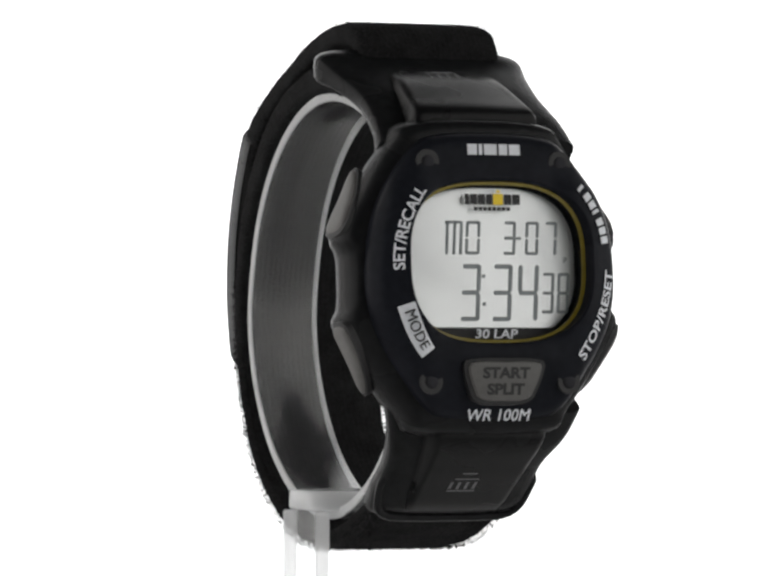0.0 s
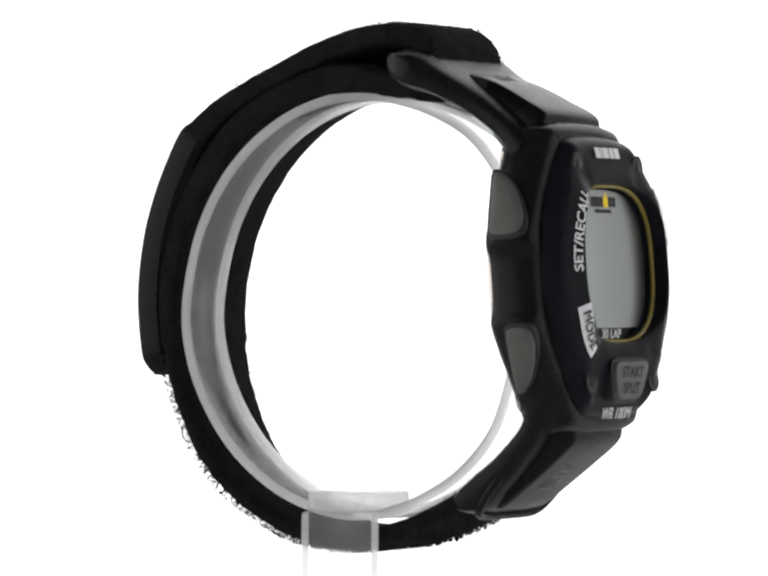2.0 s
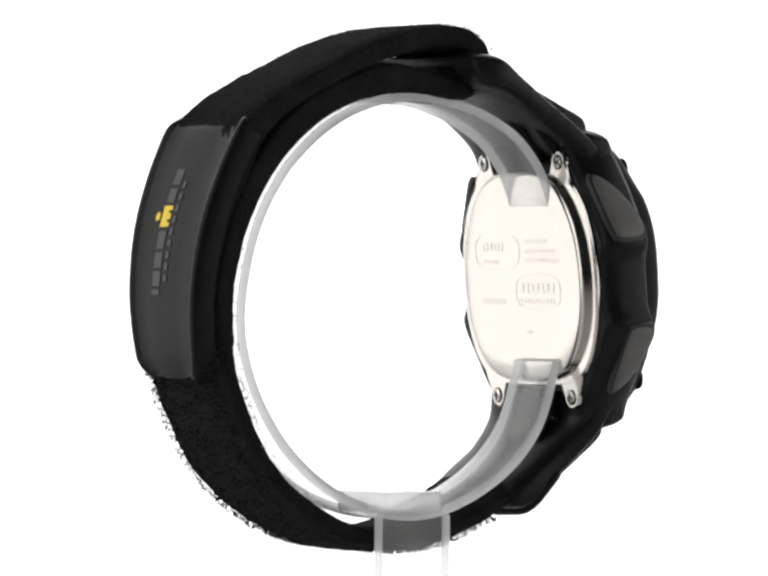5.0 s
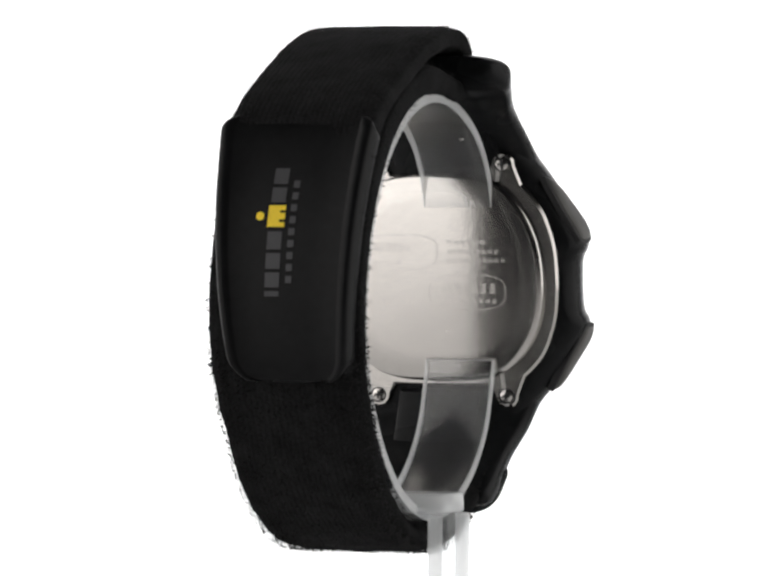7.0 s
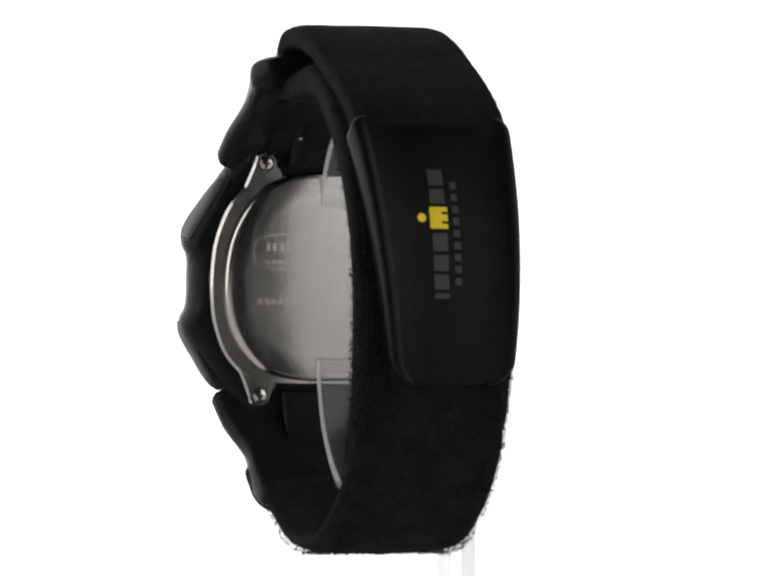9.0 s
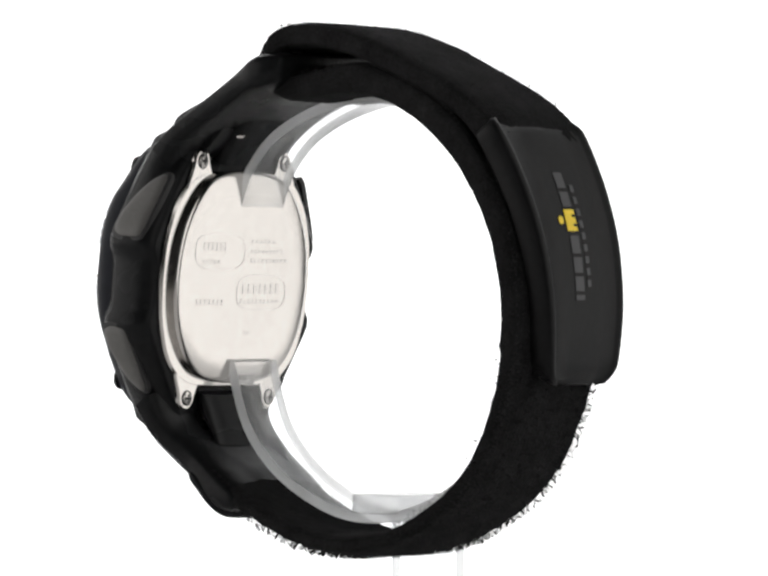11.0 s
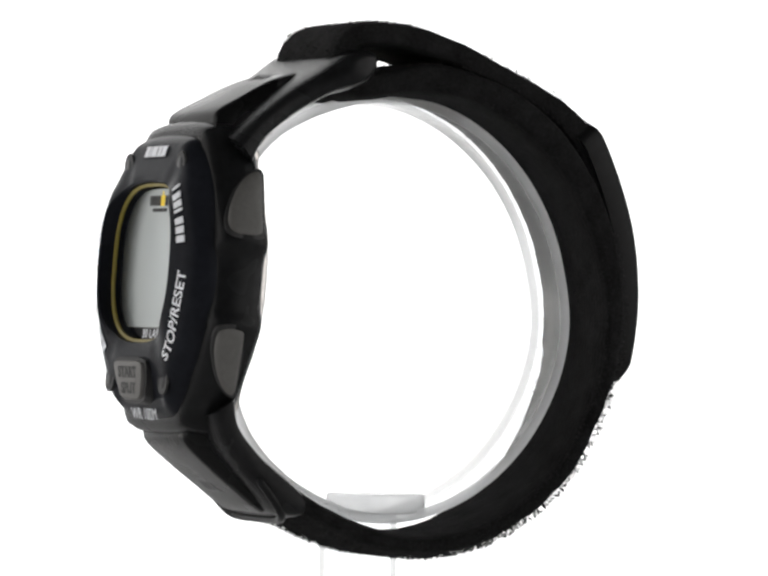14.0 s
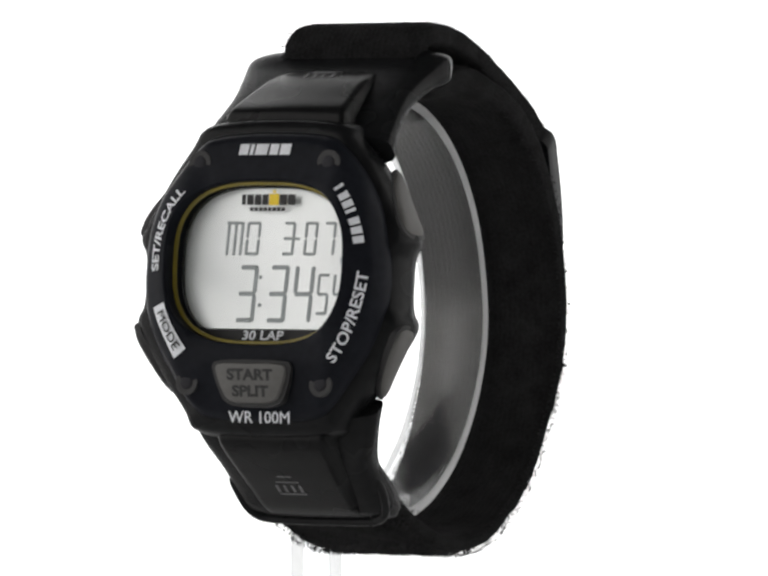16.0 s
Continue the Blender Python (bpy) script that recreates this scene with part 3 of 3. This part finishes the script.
def build_resin_straps(watch):
    up = slab(stations([((880, 122), (884, 154), 13.6, 0.6), ((888, 104), (898, 176), 14.6, 0.6), ((945, 106), (928, 190), 15.8, 0.6), ((1000, 142), (978, 203), 14.9, 0.7),
                        ((1080, 192), (1048, 240), 13.9, 1.2), ((1150, 242), (1126, 298), 14.4, 1.6), ((1200, 285), (1152, 345), 15.0, 1.6)]))
    lug = slab(stations([((1060, 215), (1046, 238), 6.0), ((1120, 270), (1090, 302), 6.2), ((1140, 320), (1108, 335), 6.2)]))
    part("lug", *lug, RESIN, watch, "black resin lug between the screws")
    lug = slab(stations([((1180, 800), (1152, 812), 6.2), ((1165, 850), (1138, 850), 6.2), ((1130, 905), (1112, 916), 6.0)]))
    part("lug", *lug, RESIN, watch, "black resin lug between the screws")
    # ends of the pins that hold the strap pieces
    for px, py in ((1070, 274), (1150, 862)):
        y, z = side(px, py)
        for x in (-4.6, 6.2):
            rings = [[W(x + r * math.cos(a), y - h, z + r * math.sin(a)) for a in [2 * math.pi * k / 16 for k in range(16)]] for h, r in ((-1.6, 0.34), (0.25, 0.34), (0.42, 0.2))]
            part("strap_pin", *loft(rings), STEEL, watch, "small steel pin end")
    part("upper_strap_piece", *up, RESIN, watch, "black resin strap loop above the case")
    top = crown([(*side(*o), *side(*i), wb, wt) for o, i, wb, wt in (((1020, 152), (1016, 172), 7.6, 6.4), ((1032, 154), (1026, 178), 8.2, 6.9), ((1085, 172), (1072, 212), 8.8, 7.5), ((1150, 205), (1128, 262), 9.6, 8.2),
                                                                          ((1200, 233), (1170, 288), 10.1, 8.7), ((1209, 258), (1186, 294), 10.1, 8.7), ((1210, 275), (1194, 298), 10.1, 8.7))])
    part("strap_panel", *top, PANEL, watch, "satin dark grey resin panel")
    low = slab(stations([((1245, 845), (1184, 800), 14.8, 1.6), ((1218, 900), (1168, 860), 13.5, 1.5), ((1170, 955), (1112, 918), 11.9, 1.1), ((1120, 1005), (1080, 945), 11.8, 1.2),
                         ((1085, 1040), (1050, 968), 11.8, 1.2), ((1050, 1052), (1012, 1004), 11.4, 1.2), ((1022, 1046), (1010, 1030), 10.5, 1.2)]))
    part("lower_strap_piece", *low, RESIN, watch, "black resin strap piece below the case")
    p = crown([(*side(*o), *side(*i), wb, wt) for o, i, wb, wt in (((1261, 862), (1232, 866), 9.4, 8.1), ((1263, 899), (1212, 890), 9.1, 7.8), ((1205, 953), (1164, 938), 8.6, 7.3), ((1153, 995), (1120, 978), 8.3, 7.0), ((1113, 1027), (1092, 1006), 8.1, 6.8), ((1090, 1041), (1076, 1020), 7.9, 6.6))], 1.3)
    part("strap_panel", *p, PANEL, watch, "satin dark grey resin panel")
    # raised lip round the lower end
    path = [(-11.7, 1128, 968), (-11.6, 1104, 996), (-11.0, 1076, 1032), (-9.4, 1062, 1050), (-6.5, 1056, 1055), (0.0, 1054, 1056), (6.5, 1056, 1055), (9.4, 1062, 1050), (11.0, 1076, 1032), (11.6, 1104, 996), (11.7, 1128, 968)]
    pts = []
    for u, px, py in catmull(path, 6):
        y, z = side(px, py)
        pts.append(W(1.2 + 0.985 * u, y, z))
    rings = []
    for i, p in enumerate(pts):
        d = (pts[min(i + 1, len(pts) - 1)] - pts[max(i - 1, 0)]).normalized()
        out = Vector((0, -0.65, -0.76))
        out = (out - d * out.dot(d)).normalized()
        across = d.cross(out)
        r = 0.62 * MM * min(1.0, 0.3 + 0.25 * min(i, len(pts) - 1 - i))
        rings.append([p + out * r * math.cos(k * math.pi / 6) + across * r * math.sin(k * math.pi / 6) for k in range(12)])
    part("strap_lip", *loft(rings), RESIN, watch, "rounded black resin lip round the strap end")
    # small moulded marks on both panels
    def mark(px, py, qx, qy):
        a, b = Vector(side(px, py)), Vector(side(qx, qy))
        d = (b - a).normalized()
        nrm = Vector((-d.y, d.x))
        if nrm.x < 0:
            nrm = -nrm

        def place(u, v, t=0.0):
            c = a + d * v + nrm * (0.38 + t)
            return W(0.8 + u, c.x, c.y)
        return place
    m = mark(1040, 158, 1150, 209)
    for u0, u1, v0, v1 in ((-2.6, -2.2, 0.2, 2.2), (-1.8, 1.4, 0.0, 0.3), (-1.2, -0.8, 0.7, 2.2), (0.2, 0.6, 0.7, 2.2), (1.6, 2.0, 0.2, 2.2), (-0.9, 0.6, 2.9, 3.2)):
        bar("moulded_mark", u0, u1, v0, v1, ENGRAVE, watch, m)
    m = mark(1200, 950, 1116, 1020)
    for u0, u1, v0, v1 in ((-1.3, 0.9, 0.8, 1.05), (-2.0, 1.6, 2.0, 2.25), (-2.4, -2.0, 2.8, 4.3), (-1.2, -0.8, 2.8, 4.3), (0.0, 0.4, 2.8, 4.3), (1.2, 1.6, 2.8, 4.3), (-2.4, 1.8, 4.6, 4.85)):
        bar("moulded_mark", u0, u1, v0, v1, ENGRAVE, watch, m)


STRAP = [(1075, 985), (1000, 1032), (920, 1072), (840, 1099), (770, 1108), (700, 1104), (630, 1088), (560, 1053), (488, 1003), (427, 933), (385, 850), (356, 770),
         (343, 690), (340, 620), (348, 555), (371, 463), (418, 366), (489, 276), (577, 211), (679, 171), (760, 162), (840, 172), (900, 178), (938, 152), (944, 112), (915, 80), (865, 72),
         (800, 76), (700, 104), (600, 149), (500, 199), (440, 238), (395, 286), (360, 374), (330, 463), (314, 552), (309, 620), (312, 700), (318, 760)]


def build_fabric(watch):
    path = [Vector(side(*p)) for p in catmull(STRAP, 6)]
    rows, frames = [], []

    def out_sign(p, nr):
        return 1 if (p - Vector((2.0, -3.0))).dot(nr) > 0 else -1
    half = 1.6
    n = len(path)
    for i, p in enumerate(path):
        d = (path[min(i + 1, n - 1)] - path[max(i - 1, 0)]).normalized()
        nr = Vector((d.y, -d.x))
        f = i / (n - 1)
        wob = 0.10 * noise.noise(Vector((i * 0.21, 0, 0)))
        th = half + wob
        th += 0.35 * math.exp(-((f - 0.522) / 0.02) ** 2)
        th += 0.72 * math.exp(-((f - 0.462) / 0.08) ** 2) + (0.22 if f > 0.55 else 0.0)
        taper = min(1.0, max(0.0, (f - 0.84) / 0.16)) ** 1.3
        inner = min(1.0, max(0.0, (f - 0.24) / 0.06)) * min(1.0, max(0.0, (0.52 - f) / 0.06))
        cx = 1.6 - 1.3 * taper + 0.6 * inner
        w = 10.75 - 2.7 * taper + 0.5 * inner + 0.12 * noise.noise(Vector((i * 0.3, 5, 0)))
        ring = []
        for k in range(56):
            a = 2 * math.pi * k / 56
            c, s = math.cos(a), math.sin(a)
            pw = 0.62 if f < 0.31 else 0.36
            u = math.copysign(abs(c) ** pw, c) * w
            v = math.copysign(abs(s) ** pw, s) * th
            v += 0.10 * noise.noise(Vector((u * 0.9, i * 0.8, 3.0))) + 0.06 * noise.noise(Vector((u * 2.7, i * 2.3, 9.0)))
            if v * out_sign(p, nr) < 0:
                v *= 1 + 0.45 * math.exp(-((f - 0.845) / 0.035) ** 2)
            if v * out_sign(p, nr) > 0 and f > 0.80:
                v += math.copysign(0.3 * (11 - u) / 21 * min(1.0, (f - 0.80) / 0.10), v)
            if f < 0.31 and v * out_sign(p, nr) > 0:
                v += math.copysign(0.32 * abs(noise.noise(Vector((u * 0.75, i * 0.7, 21.0)))) + 0.12 * noise.noise(Vector((u * 1.9, i * 1.7, 30.0))), v)
            q = p + nr * v
            ring.append(W(cx + u, q.x, q.y))
        rows.append(ring)
        frames.append((p, d, nr, th, cx, w))
    part("fabric_strap", *loft(rows), FABRIC, watch, "black woven nylon hook-and-loop strap")
    # nap: short loose fibres on the outer side of the lower strap and along its edges
    rng = random.Random(4)
    verts, faces = [], []

    def tuft(base, out, along, length, width):
        tip = base + out * length + along * rng.uniform(-0.5, 0.5) * length + Vector((rng.uniform(-0.4, 0.4) * length, 0, 0))
        sdw = along * width
        b = len(verts)
        verts.extend([v * MM for v in (base - sdw, base + sdw, tip + sdw * 0.3, tip - sdw * 0.3, base + Vector((width, 0, 0)), tip)])
        faces.extend([(b, b + 1, b + 2, b + 3), (b, b + 4, b + 5), (b + 4, b + 1, b + 5)])
    for i, (p, d, nr, th, cx, w) in enumerate(frames):
        f = i / (n - 1)
        furry = 1.0 if f < 0.31 else 0.30
        sign = 1 if (p - Vector((2.0, -3.0))).dot(nr) > 0 else -1
        out3, al3 = Vector((0, -nr.x * sign, nr.y * sign)), Vector((0, -d.x, d.y))
        for _ in range(int(110 * furry)):
            u = rng.uniform(-w, w)
            off = rng.uniform(-1.3, 1.3)
            q = p + nr * (th - 0.15) * sign + d * off
            tuft(Vector((cx + u, -q.x, q.y)), out3, al3, rng.uniform(0.15, 0.75) * (1.0 if furry == 1.0 else 0.5), 0.1)
        for e in (-1, 1):
            for _ in range(26 if furry == 1.0 else 9):
                v = rng.uniform(-1, 1) * th
                q = p + nr * v + d * rng.uniform(-1.3, 1.3)
                tuft(Vector((cx + e * (w - 0.2), -q.x, q.y)), Vector((e, 0, 0)), al3, rng.uniform(0.15, 0.55), 0.09)
    nap = part("nap", verts, faces, NAP, watch, "fuzzy black loop fibres", smooth=0)
    tagged(nap, kind="stuff")


TAB = [(405, 238), (378, 275), (352, 325), (322, 395), (298, 470), (284, 545), (278, 620), (281, 690), (288, 745), (300, 778)]


LIFT = 0.2


def build_tab(watch):
    pts = [Vector(side(*p)) for p in catmull(TAB, 8)]
    n = len(pts)

    def at(u, s, up):
        """u across, s from 0 (upper end) to 1 (lower end), up: outwards."""
        x = min(max(s, 0.0), 1.0) * (n - 1)
        i = min(int(x), n - 2)
        p = pts[i].lerp(pts[i + 1], x - i)
        d = (pts[min(i + 2, n - 1)] - pts[max(i - 1, 0)]).normalized()
        nr = Vector((d.y, -d.x))
        if nr.x > 0:
            nr = -nr
        if s > 1:
            p = p + d * (s - 1) * 38
        # the tab sits a little askew: one long edge stands further out
        q = p + nr * (up + LIFT * (1 - 0.3 * (u + 10) / 21) * min(1.0, 0.4 + 2.2 * s))
        return W(u, q.x, q.y)
    # moulded end tab: a slab narrowing downwards, with a raised rim and a sunk field
    rows = []
    m = 40
    for k in range(m + 1):
        s = k / m
        e = (1 - 0.6 * max(0.0, (s - 0.87) / 0.13) ** 1.4) * math.sqrt(max(0.0, 1 - (max(0.0, 0.11 - s) / 0.1101) ** 2))
        w = (11.4 - 3.2 * s ** 1.3) * (0.52 + 0.48 * e)
        cx = 2.1 - 1.8 * s
        prof = [(-1.0, -1.7), (-1.0, 0.2), (-0.97, 0.55), (-0.93, 0.68), (-0.88, 0.68), (-0.84, 0.40), (-0.80, 0.30), (-0.4, 0.42), (0, 0.46), (0.4, 0.42), (0.80, 0.30), (0.84, 0.40), (0.88, 0.68), (0.93, 0.68), (0.97, 0.55), (1.0, 0.2), (1.0, -1.7)]
        if s > 0.95 or s < 0.05:
            prof = [(a, min(0.68, b + 0.25) if b > 0.3 else b) for a, b in prof]
        if k in (0, m):
            prof = [(a * 0.97, b - 0.35) for a, b in prof]
        low = 0.0 + 1.2 * max(0.0, 1 - s / 0.10) ** 2 + 0.45 * max(0.0, (s - 0.86) / 0.14) ** 2
        rows.append([at(cx + a * w, s, b - low if b > 0 else b - 1.0) for a, b in prof])
    tab = part("end_tab", *loft(rows), TABRESIN, watch, "moulded black end tab with a printed emblem", smooth=50)

    def pr(u, z, t=0.0):
        k = next((i for i in range(n - 1) if pts[i + 1].y <= z), n - 2)
        f = (pts[k].y - z) / (pts[k].y - pts[k + 1].y)
        return at(u, (k + f) / (n - 1), 0.53 + t * 0.4)
    # emblem: plain grey blocks in a column, one yellow block and dot
    for z0, z1 in ((-1.4, -0.7), (-0.2, 1.8), (2.3, 4.4), (4.9, 7.3), (11.2, 13.2), (13.7, 15.8)):
        bar("emblem_block", 1.5, 3.6, z0, z1, GREYPRINT, tab, pr)
    notched = [(3.8, 7.9), (3.8, 10.8), (1.3, 10.8), (1.3, 10.15), (2.1, 10.15), (2.1, 9.8), (1.3, 9.8), (1.3, 8.9), (2.1, 8.9), (2.1, 8.55), (1.3, 8.55), (1.3, 7.9)]
    part("emblem_block", *loft([[pr(u, v, t) for u, v in notched] for t in (-0.05, 0.08)]), YELLOW, tab, "yellow printed block", smooth=0)
    ring = lambda t: [pr(4.95 + 0.6 * math.cos(a), 9.35 + 0.6 * math.sin(a), t) for a in [2 * math.pi * k / 20 for k in range(20)]]
    part("emblem_dot", *loft([ring(-0.05), ring(0.08)]), YELLOW, tab, "yellow printed dot", smooth=0)
    for k in range(9):
        bar("emblem_block", -0.3, 0.6, 0.4 + k * 1.6, 1.35 + k * 1.6, GREYPRINT, tab, pr)


def build_watch():
    watch = new("wristwatch")
    watch.location = (0, 0, H)
    tagged(watch, "black digital sports wristwatch with a nylon strap on a clear stand", "watch")
    build_case(watch)
    build_display(watch)
    build_face_details(watch)
    build_back(watch)
    build_resin_straps(watch)
    build_fabric(watch)
    build_tab(watch)
    return watch


# ---- clear display stand
def build_stand():
    stand = new("display_stand")
    stand.location = (0, 0, H)
    tagged(stand, "clear acrylic watch display stand with a C-shaped ring", "display stand")
    ring_path = [(23.6, 11.8), (21.4, 16.9), (17.0, 21.7), (10.0, 25.2), (2.0, 26.9), (-6.0, 26.0), (-13.5, 22.6), (-20.0, 16.8), (-24.6, 9.2), (-27.0, 0.5), (-27.3, -7.0), (-25.0, -15.0), (-20.0, -22.8),
                 (-13.0, -28.6), (-5.0, -31.8), (3.0, -32.2), (10.0, -30.0), (16.8, -25.7), (21.8, -19.5), (24.6, -10.6)]
    rows = []

    def inward(p):
        v = Vector((0, -3)) - p
        return v.normalized() * 0.2
    pts = [Vector(p) for p in catmull(ring_path, 6)]
    for i, p in enumerate(pts):
        d = (pts[min(i + 1, len(pts) - 1)] - pts[max(i - 1, 0)]).normalized()
        nr = Vector((d.y, -d.x))
        row = []
        for a, b in ((-1, -0.85), (-0.975, -1), (0.975, -1), (1, -0.85), (1, 0.85), (0.975, 1), (-0.975, 1), (-1, 0.85)):
            q = p + nr * (b * 0.72) + inward(p)
            row.append(W(-3.0 + a * 5.2, q.x, q.y))
        rows.append(row)
    ring = part("ring", *loft(rows), BENT, stand, "clear bent acrylic C-ring with frosted cut edges", smooth=50)
    ring.data.materials.append(PIPED_CUT)
    # cut edges and end caps are whitened in place of piped light
    for p in ring.data.polygons:
        if abs(p.normal.x) > 0.5 or len(p.vertices) > 4:
            p.material_index = 1

    def block(name, x0, x1, y0, y1, z0, z1, mat=ACRYLIC, bev=0.35, label=""):
        o = polar(chaikin([(x0, y0), (x1, y0), (x1, y1), (x0, y1)], 2, 0.06), 96, (x0 + x1) / 2, (y0 + y1) / 2)
        c = ((x0 + x1) / 2, (y0 + y1) / 2)
        rings = [[W(x, y, z) for x, y in inset(o, d, *c)] for z, d in ((z0, bev), (z0 + bev, 0), (z1 - bev, 0), (z1, bev))]
        ob = part(name, *loft(rings), mat, stand, label, smooth=25)
        ob.data.materials.append(PIPED_EDGE)
        # narrow faces take the milky white in place of refracted light
        for p in ob.data.polygons:
            if abs(p.normal.y) > 0.2:
                p.material_index = 1
        return ob
    # saddle under the ring's bottom and the flat post that carries it
    rings = []
    for z, grow, sag in ((-31.6, -0.3, 0.0), (-31.3, 0.0, 0.0), (-29.2, 0.0, 0.0), (-28.95, -0.12, 0.0), (-28.8, -0.4, 0.0), (-28.75, -1.6, 0.06), (-28.72, -3.0, 0.2), (-28.7, -4.6, 0.3)):
        o = polar(chaikin([(-11.9, -6.9), (2.4, -6.9), (2.4, 4.6), (-11.9, 4.6)], 3, 0.16), 72, -4.75, -1.15)
        rings.append([W(x, y, z - sag) for x, y in inset(o, -grow, -4.75, -1.15)])
    part("saddle", *loft(rings), REFRACTED, stand, "clear rounded acrylic saddle", smooth=60)
    floor_z = -H / MM
    block("post", -12.0, -9.6, -6.7, 4.6, floor_z + 3.5, -31.7, ACRYLIC, label="clear flat acrylic post")
    base = [[W(-6 + r * math.cos(a), -1.6 + r * math.sin(a), z) for a in [2 * math.pi * k / 64 for k in range(64)]] for z, r in ((floor_z, 27.5), (floor_z + 0.5, 28), (floor_z + 3.0, 28), (floor_z + 3.5, 27.5))]
    part("base", *loft(base), GLASSY, stand, "clear round acrylic base")
    return stand


studio()
watch = build_watch()
stand = build_stand()


def motions():
    """The turntable carries stand and watch round; the seconds count from 38 to 54."""
    rows = [(t, pose(0, 0, H, 0, 0, a)) for t, a in TURN]
    walk(watch, rows)
    walk(stand, rows)
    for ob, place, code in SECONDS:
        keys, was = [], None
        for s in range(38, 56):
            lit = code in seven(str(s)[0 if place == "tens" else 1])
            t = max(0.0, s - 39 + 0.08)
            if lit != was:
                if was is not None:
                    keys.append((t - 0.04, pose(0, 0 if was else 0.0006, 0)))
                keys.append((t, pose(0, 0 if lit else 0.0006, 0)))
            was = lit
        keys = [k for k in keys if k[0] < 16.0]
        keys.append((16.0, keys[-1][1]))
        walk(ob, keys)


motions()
